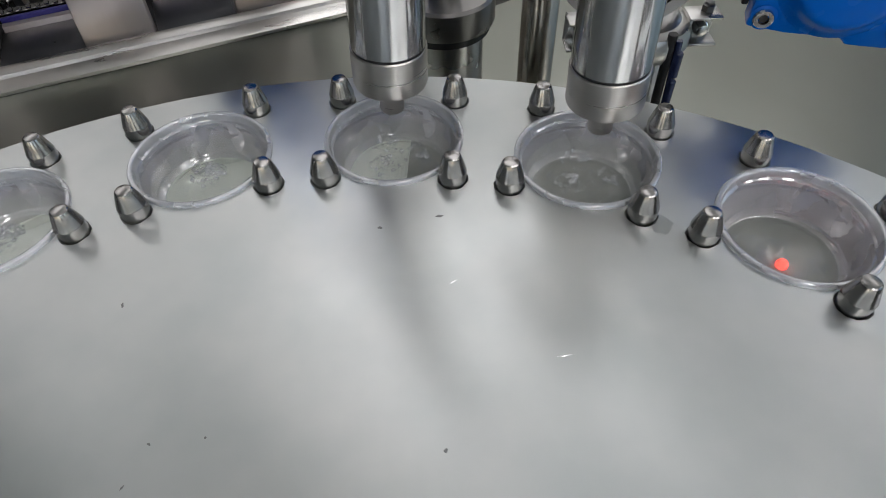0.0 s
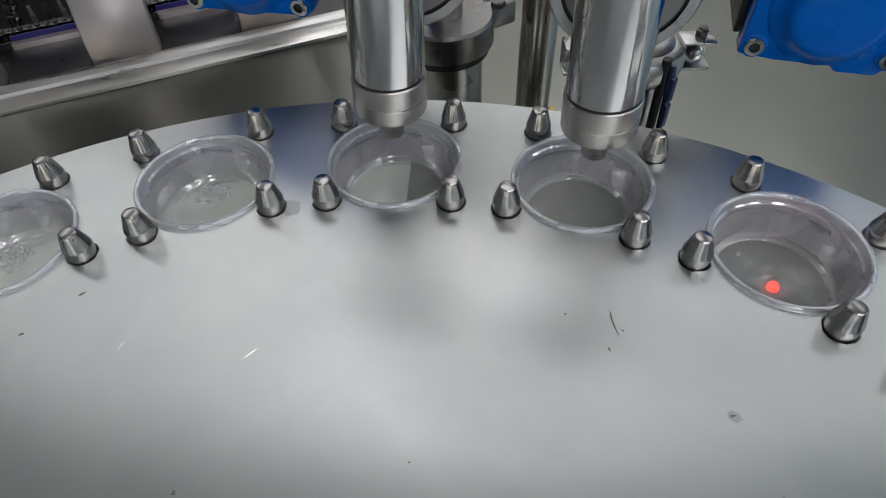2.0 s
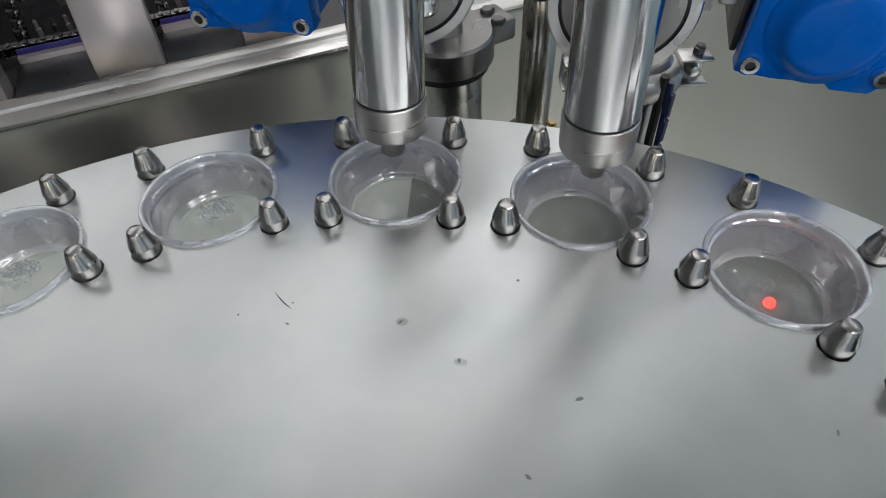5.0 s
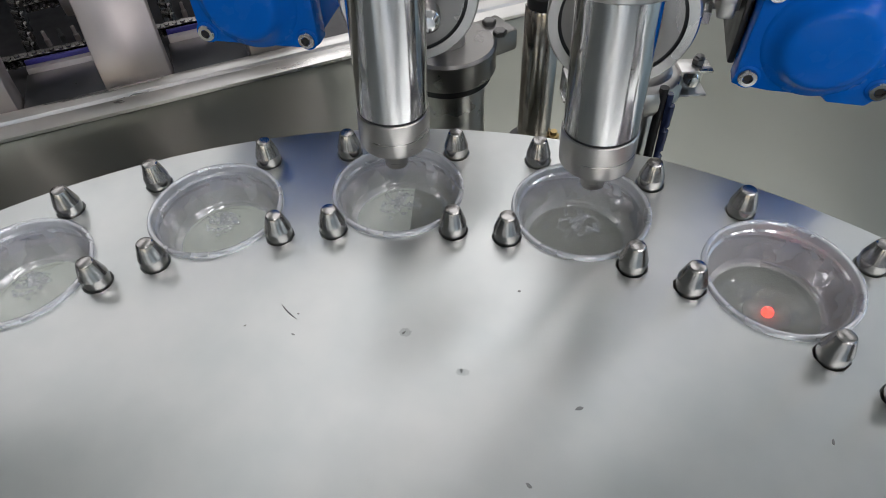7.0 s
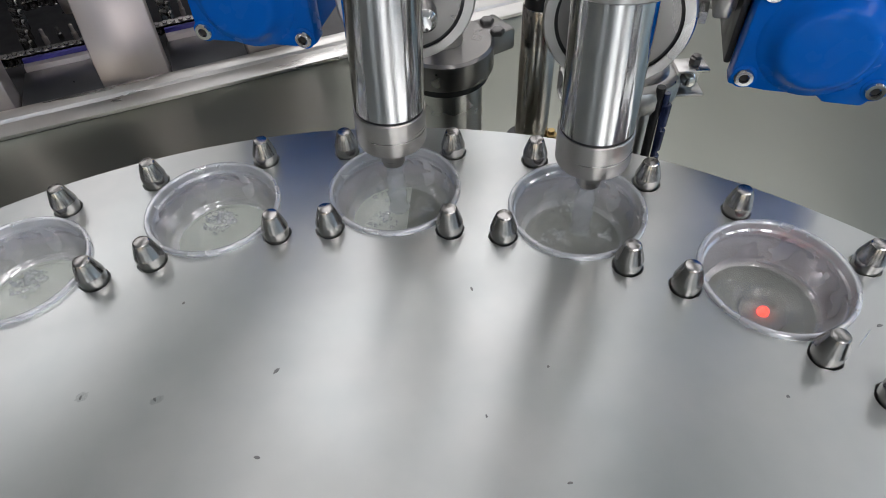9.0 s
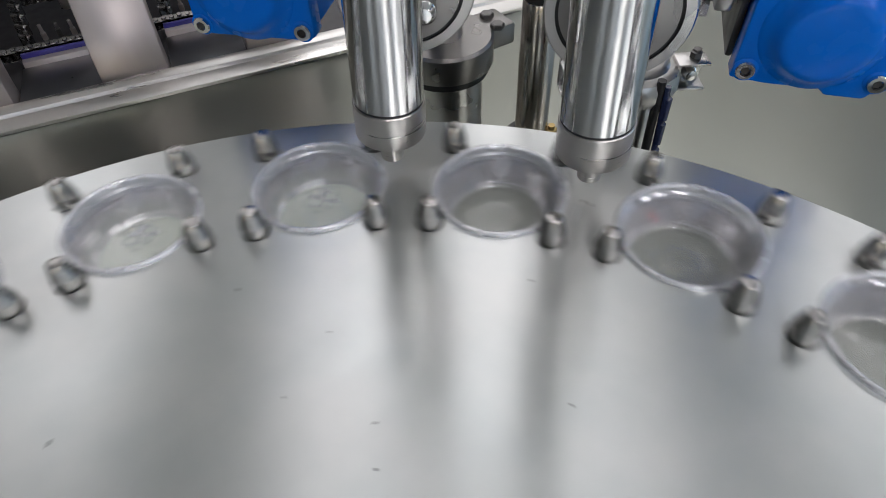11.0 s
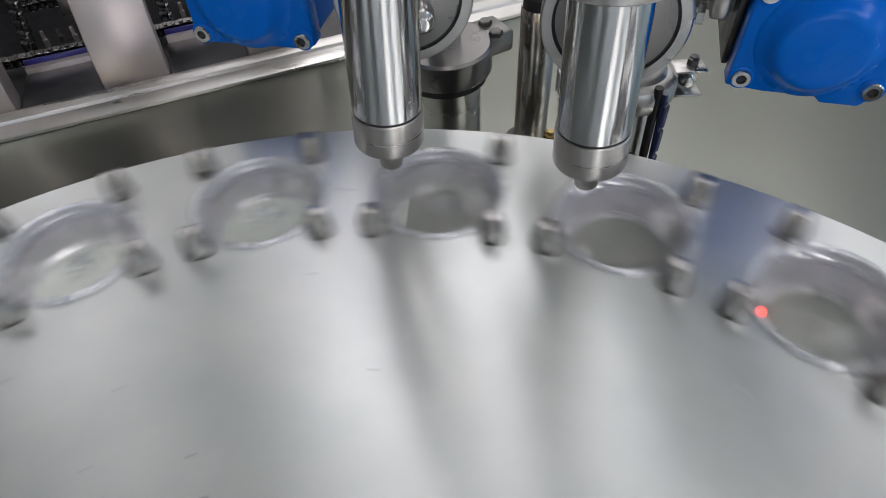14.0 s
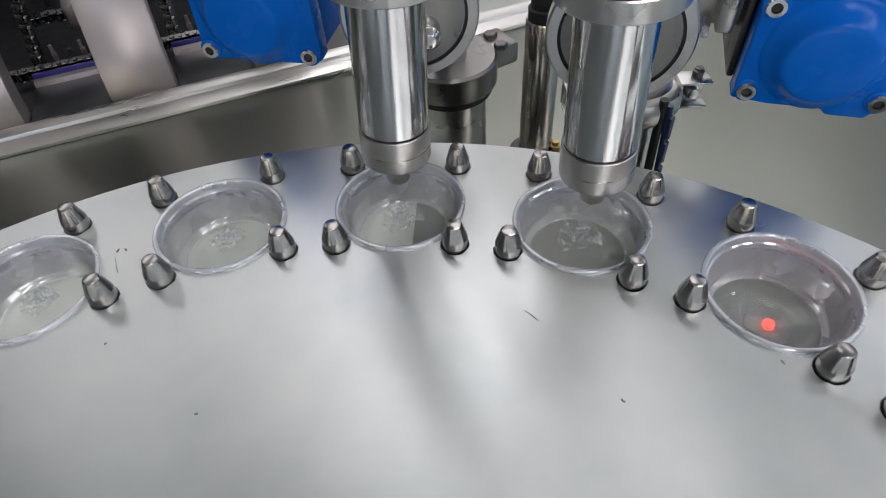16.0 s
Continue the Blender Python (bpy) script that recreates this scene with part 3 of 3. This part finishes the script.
def nozzle(x, y, lean, turn, column, ring_at):
    """A vertical filling nozzle with its clamp, the round valve flange behind it and the column that carries it."""
    t = thing("filling_nozzle", pose(x, y, TOP + 0.029, 0, lean, 0), "polished steel filling nozzle with a turned collar and clamp", "filling nozzle", "filling nozzles over the turntable")
    part("tip", lathe(((0.0070, -0.002), (0.0088, -0.0012), (0.0092, 0.0), (0.0092, 0.0235), (0.0060, 0.0235), (0.0060, -0.002), (0.0070, -0.002)), 32, closed=False), TURNED, t, "small turned steel outlet")
    part("collar", lathe(((0.0090, 0.0230), (0.0252, 0.0230), (0.0268, 0.0240), (0.0273, 0.0256), (0.0273, 0.0522), (0.0267, 0.0530), (0.0225, 0.0530)), 64, closed=False), TURNED, t, "matt turned steel collar")
    part("seal", lathe(((0.0255, 0.0528), (0.0262, 0.0532), (0.0262, 0.0545), (0.0255, 0.0549)), 64), BLACK, t, "thin black seal ring")
    part("tube", lathe(((0.0220, 0.0547), (0.0258, 0.0547), (0.0263, 0.0552), (0.0263, 0.0610), (0.0263, 0.164), (0.0220, 0.164)), 96, closed=False), POLISHED, t, "mirror polished steel tube")
    part("ferrule", lathe(((0.0263, 0.160), (0.0400, 0.1615), (0.0408, 0.1625), (0.0408, 0.1745), (0.0400, 0.1755), (0.0263, 0.1755)), 64, closed=False), SATIN, t, "satin steel clamp ferrule")
    part("ferrule", lathe(((0.0263, 0.1765), (0.0392, 0.1765), (0.0400, 0.1775), (0.0400, 0.1890), (0.0340, 0.1930), (0.0263, 0.1935)), 64, closed=False), SATIN, t, "satin steel clamp ferrule")
    part("upper_tube", lathe(((0.0263, 0.1755), (0.0263, 0.42)), 64), POLISHED, t)
    back = t.matrix_basis.inverted()
    rm = back @ pose(*ring_at[:2], TOP + ring_at[2], 0, 0, turn) @ ALONG_Y
    part("valve_flange", lathe(((0.0470, -0.012), (0.0545, -0.012), (0.0560, -0.010), (0.0560, 0.004), (0.0545, 0.006), (0.0470, 0.006)), 72, rm, closed=False), SATIN, t, "round satin steel valve flange")
    part("valve_seal", lathe(((0.0440, -0.008), (0.0480, -0.008), (0.0480, 0.003), (0.0440, 0.003)), 72, rm), BLACK, t, "black valve seal")
    part("valve_face", lathe(((0.0445, -0.008), (0.0445, 0.004), (0.030, 0.0035), (0.020, 0.006), (0.0, 0.007)), 64, rm, closed=False), DARK_SATIN, t, "dull steel valve face")
    part("valve_knob", lathe(((0.009, 0.005), (0.010, 0.010), (0.0085, 0.016), (0.0105, 0.020), (0.010, 0.026), (0.006, 0.031), (0.0, 0.032)), 32, rm @ pose(0.014, -0.010, 0)), POLISHED, t, "bright rounded valve knob")
    part("valve_body", lathe(((0.044, -0.050), (0.044, -0.010)), 48, rm), SATIN, t)
    cm = back @ pose(*column, 0)
    cr = 0.042 if len(ring_at) > 3 else 0.036
    part("column", lathe(((cr, DECK), (cr, TOP - 0.046), (cr - 0.002, TOP - 0.030 if cr < 0.04 else TOP - 0.044)), 64, cm), SATIN, t, "satin steel column")
    if len(ring_at) > 3:
        part("column_seal", lathe(((0.046, TOP - 0.044), (0.049, TOP - 0.042), (0.049, TOP - 0.034), (0.046, TOP - 0.032)), 64, cm), BLACK, t, "black seal ring")
    part("neck", lathe(((0.020, TOP - 0.012), (0.020, TOP + 0.10)), 48, cm), SATIN, t)
    a = Vector((*column, TOP + ring_at[2] - 0.01))
    b = Vector((ring_at[0], ring_at[1], TOP + ring_at[2] - 0.01))
    part("pipe", tube_along([back @ (a + (b - a) * f) for f in (0, 0.25, 0.5, 0.75, 0.93)], 0.019, 32), SATIN, t)
    return t, cm


NOZZLES = ((0.0362, 0.4853), (0.1880, 0.4494))
n1, cm1 = nozzle(*NOZZLES[0], 2.2, 0, (0.085, 0.722), (0.053, 0.575, 0.124, True))
n2, cm2 = nozzle(*NOZZLES[1], -1.6, -12, (0.272, 0.640), (0.213, 0.530, 0.119))
part("column_flange", joined(lathe(((0.050, TOP - 0.034), (0.0535, TOP - 0.032), (0.0545, TOP - 0.029), (0.0545, TOP - 0.003), (0.0515, TOP), (0.0, TOP)), 64, cm1),
                             box((0.070, 0.044, 0.026), cm1 @ pose(0.040, 0.022, TOP - 0.0135, 0, 0, 30), 0.004)), DARK_SATIN, n1, "heavy round steel flange with an ear")
for a in (35, 10):
    part("flange_bolt", lathe(((0.008, 0.0), (0.008, 0.005), (0.0065, 0.006), (0.0, 0.006)), 6, cm1 @ pose(0.060 * math.cos(radians(a)), 0.060 * math.sin(radians(a)), TOP - 0.001)), DARK_STEEL, n1)
CLAMP = TOP + 0.010
part("clamp_cap", lathe(((0.036, CLAMP - 0.040), (0.036, CLAMP - 0.003), (0.030, CLAMP + 0.001), (0.018, CLAMP + 0.002)), 48, cm2), SATIN, n2)
part("clamp_band", lathe(((0.037, CLAMP - 0.034), (0.045, CLAMP - 0.031), (0.048, CLAMP - 0.024), (0.048, CLAMP - 0.013), (0.045, CLAMP - 0.006), (0.037, CLAMP - 0.003)), 64, cm2), SATIN, n2, "steel clamp band")
for s in (-1, 1):
    em = cm2 @ pose(s * 0.057, -0.004, CLAMP - 0.016)
    ear = joined(box((0.032, 0.024, 0.003), em @ pose(0, 0, 0.0135), 0.0012), box((0.032, 0.024, 0.003), em @ pose(0, 0, -0.0135), 0.0012),
                 box((0.032, 0.003, 0.027), em @ pose(0, 0.0105, 0), 0.0012), box((0.003, 0.024, 0.027), em @ pose(-s * 0.0145, 0, 0), 0.0012))
    part("clamp_ear", ear, SATIN, n2, "bright steel clamp ear")
    part("clamp_bolt", lathe(((0.0075, 0.0), (0.0075, 0.014), (0.0055, 0.018), (0.0, 0.019)), 16, em @ pose(0, 0.009, 0) @ ALONG_Y), POLISHED, n2)
    part("clamp_nut", lathe(((0.0062, 0.0), (0.0062, 0.006), (0.0045, 0.007), (0.0045, 0.009), (0.0, 0.010)), 6, em @ pose(0.004, 0.002, 0.0150)), DARK_STEEL, n2, "dark hexagon nut")

# ---- falling water ----


def stream_bm():
    bm = lathe([(0.0062 + 0.0010 * math.sin(k * 1.7) + 0.0005 * k / 3, -0.0045 * k) for k in range(13)][::-1], 20, sharp=80)
    for v in bm.verts:
        v.co.x += 0.0008 * noise.noise(v.co * 220)
        v.co.y += 0.0008 * noise.noise(v.co * 220 + Vector((9, 0, 0)))
    return bm


streams = []
for x, y in NOZZLES:
    st = part("water_stream", stream_bm(), STREAM) if not streams else new("water_stream", streams[0].data)
    streams.append(tagged(st, "thin stream of clear water from a nozzle", "water stream", "streams under the nozzles"))

# ---- actuators ----


def actuator(x, y, z, turn, lug):
    """A blue rotary actuator: a square end cover with a round boss, four socket screws, and the body behind it."""
    t = thing("valve_actuator", pose(x, y, z, 0, 0, turn), "blue painted valve actuator with a round boss and steel screws", "actuator", "actuators beside the nozzles")
    w, h = 0.060, 0.048
    foot = ((-w, -h + 0.003), (-w + 0.03, -h), (0.012, -h), (0.016, -h - 0.005), (0.046, -h - 0.005), (0.050, -h + 0.001), (w, -h + 0.005)) if lug else ((-w + 0.002, -h + 0.008), (-w + 0.012, -h + 0.002), (w - 0.01, -h + 0.002), (w, -h + 0.006))
    out = foot + ( (w, h + 0.02), (w - 0.01, h + 0.03), (-w + 0.012, h + 0.03), (-w + 0.004, h + 0.02))
    part("cover", prism(out, 0.020, bevel=0.003), BLUE, t, "blue painted cast end cover")
    part("boss", lathe(((0.049, -0.003), (0.0475, 0.0006), (0.0445, 0.0018), (0.0410, 0.0040), (0.0380, 0.0072), (0.0355, 0.0112), (0.0335, 0.0140), (0.0310, 0.0157), (0.027, 0.0166), (0.0, 0.0172)), 64, pose(-0.001, 0, 0.0) @ ALONG_Y, sharp=70), BLUE, t, "blue round cast boss")
    body = tuple((px * 0.94, pz * 0.95) for px, pz in out)
    part("body", prism(body, 0.15, pose(0, 0.020, 0), 0.003), BLUE, t)
    part("side_plate", box((0.006, 0.13, 0.105), pose(-0.0605, 0.090, 0.012), 0.002), BLACK_STEEL, t, "dark steel side plate")
    for sx, sz in ((-0.049, -0.036), (0.049, -0.036), (-0.049, 0.036), (0.049, 0.036)):
        s = part("socket_screw", lathe(((0.0074, -0.004), (0.0078, 0.003), (0.0070, 0.0045), (0.0042, 0.0045), (0.0036, 0.0008), (0.0, 0.0005)), 24, pose(sx, 0, sz) @ ALONG_Y, sharp=30), POLISHED, t, "bright steel socket screw")
        # Black disc in the recess, in place of the shade inside it.
        part("socket", lathe(((0.0037, 0.0), (0.0037, 0.0024), (0.0, 0.0020)), 6, pose(sx, 0, sz) @ ALONG_Y), BLACK, s, "black disc for the shade inside the screw's hexagon socket")
        part("screw_seat", lathe(((0.0100, -0.002), (0.0100, 0.0008), (0.0090, 0.0012)), 24, pose(sx, 0, sz) @ ALONG_Y), BLUE, s)
    return t


m1 = actuator(-0.091, 0.624, TOP + 0.106, -13.4, False)
m2 = actuator(0.375, 0.520, TOP + 0.096, -16.6, True)
part("bracket", box((0.014, 0.05, 0.10), pose(-0.077, 0.045, 0.050), 0.003), SATIN, m2, "steel bracket plate")
part("bracket_bolt", lathe(((0.010, 0.0), (0.010, 0.006), (0.006, 0.007), (0.006, 0.016), (0.0, 0.016)), 6, pose(-0.086, 0.04, -0.005, 0, -90, 0)), POLISHED, m2)
part("bracket_bolt", lathe(((0.010, 0.0), (0.010, 0.006), (0.006, 0.007), (0.006, 0.016), (0.0, 0.016)), 6, pose(-0.086, 0.04, 0.035, 0, -90, 0)), POLISHED, m2)
for mm, reach in ((m1, (0.060, 0.09, 0.02)), (m2, (-0.075, 0.06, 0.02))):
    part("arm", box((abs(reach[0]) + 0.06, 0.03, 0.05), pose(reach[0] * 1.25, reach[1], reach[2]), 0.004), SATIN, mm)

# ---- post, hose, sensor ----
post = thing("steel_post", pose(0.197, 0.765, DECK), "round steel guide post standing on the deck", "post")
part("shaft", lathe(((0.0215, 0.0), (0.0215, 0.198), (0.0205, 0.200), (0.0, 0.200)), 48), POST_STEEL, post)
part("bush", lathe(((0.0195, 0.199), (0.0195, 0.212), (0.0170, 0.214), (0.0170, 0.235), (0.0195, 0.237), (0.0195, 0.250)), 32), BLACK, post, "black bushing")
part("rod", lathe(((0.0150, 0.249), (0.0150, 0.55)), 32), SATIN, post)
part("foot", lathe(((0.034, 0.0), (0.034, 0.010), (0.031, 0.012), (0.021, 0.012)), 48, closed=False), BLACK_STEEL, post)
part("foot_bolt", lathe(((0.008, 0.0), (0.008, 0.008), (0.005, 0.009), (0.005, 0.014), (0.0, 0.014)), 6, pose(0.027, -0.004, 0.011)), BRASS, post, "brass foot bolt")

hose = thing("air_hose", pose(0.292, 0.598, DECK), "black air hose with dark blue fittings", "hose")
part("hose_line", tube_along([(-0.003, 0, 0.195), (-0.003, 0, 0.15), (-0.002, 0, 0.10), (0.0, 0, 0.05), (0.001, 0, 0.0)], 0.0045), BLACK, hose)
part("side_hose", tube_along([(0.003, -0.003, 0.19), (0.004, -0.004, 0.15), (0.006, -0.004, 0.10), (0.007, -0.004, 0.05), (0.007, -0.004, 0.0)], 0.0032), HOSE_BLUE, hose, "dark blue hose")
for z, h in ((0.152, 0.026), (0.122, 0.026), (0.092, 0.024)):
    part("fitting", lathe(((0.0034, 0.0), (0.0042, 0.001), (0.0042, h - 0.001), (0.0034, h)), 16, pose(0.0068 - 0.018 * (z - 0.09), -0.004, z)), HOSE_BLUE, hose, "dark blue fitting")

clip = thing("stop_bracket", pose(0.346, 0.507, DECK, 0, 0, -34), "small black bracket beside the turntable's edge", "bracket")
part("rod", lathe(((0.004, 0.0), (0.004, 0.138)), 12), BLACK_STEEL, clip)
part("head", box((0.036, 0.010, 0.008), pose(0, 0, 0.141), 0.003), BLACK, clip)

# ---- pale sector added on the deck to lighten what shows through filled cups ----
tray = thing("drip_tray", pose(0, 0, DECK), "pale greenish sector added on the deck to lighten the filled cups", "tray")


def sector_bm(r0, r1, a0, a1, z0, z1, lip=0.0):
    """A flat ring sector, with a raised lip round its edge if asked for."""
    bm = bmesh.new()
    rows = []
    sect = [(r0, z0), (r1, z0), (r1, z1 + lip), (r1 - 0.003, z1 + lip), (r1 - 0.004, z1), (r0 + 0.004, z1), (r0 + 0.003, z1 + lip), (r0, z1 + lip)] if lip else [(r0, z0), (r1, z0), (r1, z1), (r0, z1)]
    n = len(sect)
    for k in range(41):
        a = a0 + (a1 - a0) * k / 40
        rows.append([bm.verts.new(at_bearing(r, a, z)) for r, z in sect])
    for p, q in zip(rows, rows[1:]):
        for k in range(n):
            bm.faces.new((p[k], p[(k + 1) % n], q[(k + 1) % n], q[k]))
    bm.faces.new(rows[0])
    bm.faces.new(rows[-1][::-1])
    smooth(bm, 40)
    return bm


part("tray_floor", sector_bm(0.53, 0.70, FIRST + 0.01, FIRST - 1.45, 0.0005, 0.004, 0.010), PALE_PLASTIC, tray)

# ---- dark plate added under the pockets to darken cups, holding the cup sensor ----
support = thing("support_plate", pose(0, 0, DECK), "dark plate on posts, added under the turntable to darken cup floors", "support plate")
part("sector", sector_bm(0.425, 0.555, FIRST + 0.012, FIRST + 1.112, 0.126, 0.134), DULL_PLATE, support)
for a in (0.14, 0.6, 1.1):
    part("post", lathe(((0.012, 0.0), (0.012, 0.126)), 20, Matrix.Translation(at_bearing(0.48, a))), SATIN, support, "steel post")

sensor = thing("cup_sensor", pose(0.321, 0.3735, DECK + 0.134), "small cup sensor with a red light under the turntable", "sensor")
# Disc added round the lens so that its glow spreads as a halo.
part("sensor_body", lathe(((0.0180, 0.0), (0.0180, 0.0012), (0.0175, 0.0016), (0.0, 0.0016)), 32), DULL_PLATE, sensor, "dull disc round the lens that catches its red halo")
part("sensor_lens", lathe(((0.0042, 0.0014), (0.0042, 0.0040), (0.0034, 0.0058), (0.002, 0.0066), (0.0, 0.0068)), 24), RED_LIGHT, sensor, "glowing red lens")


# ---- what moves ----
def turned(t):
    """Degrees that the turntable has turned by then, anticlockwise."""
    total = 0.0
    for s in INDEX:
        u = min(max((t - s) / TURN_TIME, 0.0), 1.0)
        total += 36.0 * (1 - math.cos(math.pi * u)) / 2
    return total


TURN_TIMES = sorted({0.0, 16.0} | {round(s + TURN_TIME * k / 12, 4) for s in INDEX for k in range(13)})
FILLS = (-1.9,) + tuple(s + TURN_TIME + 0.30 for s in INDEX)    # when the water starts to fall at each stop


def motions():
    walk(turntable, [(t, pose(0, 0, TOP, 0, 0, turned(t))) for t in TURN_TIMES])
    for k in CUPS:
        a0 = FIRST + k * PITCH
        stop = k // 2 if k >= 0 else -1
        spot = NOZZLES[k % 2]

        def cup_pose(t, z=0.0):
            a = a0 - radians(turned(t))
            return Matrix.Translation(at_bearing(CUP_R, a, TOP + z)) @ Matrix.Rotation(-a, 4, "Z")
        walk(cups[k], [(t, cup_pose(t)) for t in TURN_TIMES])
        water = [o for o in cups[k].children if o.name.startswith("water")][0]
        low, high = FLOOR + 0.001, LEVEL
        if stop < 0 or stop > 5 or FILLS[stop] < 0:
            z = high if stop <= 0 else low
            walk(water, [(0.0, pose(0, 0, z)), (16.0, pose(0, 0, z))])
        else:
            f = FILLS[stop]
            rows = [(0.0, low), (f, low), (f + 0.25, low + 0.35 * (high - low)), (f + 0.6, low + 0.8 * (high - low)), (f + 1.0, high), (16.0, high)]
            walk(water, [(t, pose(0, 0, z)) for t, z in rows])
        for j, raft in enumerate(rafts[k]):
            wait = pose(spot[0], spot[1], TOP + 0.11 + 0.003 * k + 0.002 * j)

            def afloat(t, z, out):
                return cup_pose(t, z) @ pose(out * math.cos(2.1 * j), out * math.sin(2.1 * j), 0.0004 * j, 0, 0, 47 * j)
            top = high + 0.0006
            if stop == 0:
                rows = [(0.0, afloat(0.0, top, 0.016)), (0.5, afloat(0.5, top, 0.007))] + [(t, afloat(t, top, 0.007 - 0.004 * min(1.0, turned(t) / 36))) for t in TURN_TIMES if t > 0.5]
            elif stop < 0:
                rows = [(t, afloat(t, top, 0.003)) for t in TURN_TIMES]
            elif stop > 5:
                rows = [(0.0, wait), (16.0, wait)]
            else:
                f = FILLS[stop]
                rows = [(0.0, wait), (f, wait), (f + 0.12, afloat(f, low + 0.002, 0.008)), (f + 0.3, afloat(f, low + 0.4 * (high - low), 0.022)), (f + 0.7, afloat(f, low + 0.8 * (high - low), 0.019)),
                        (f + 1.0, afloat(f, top, 0.012)), (f + 1.3, afloat(f, top, 0.007))]
                rows = [r for r in rows if r[0] <= 16.0] + [(t, afloat(t, top, 0.007 - 0.004 * min(1.0, max(0.0, turned(t) / 36 - stop)))) for t in TURN_TIMES if t > f + 1.3]
            walk(raft, rows)
    for st, (x, y) in zip(streams, NOZZLES):
        rows = [(0.0, 0.095)]
        for f in FILLS[1:]:
            rows += [(f, 0.095), (f + 0.1, 0.030), (f + 0.62, 0.030), (f + 0.78, -0.028 + 0.123)]
        rows.append((16.0, 0.095))
        walk(st, [(t, pose(x, y, TOP + z)) for t, z in rows])


motions()
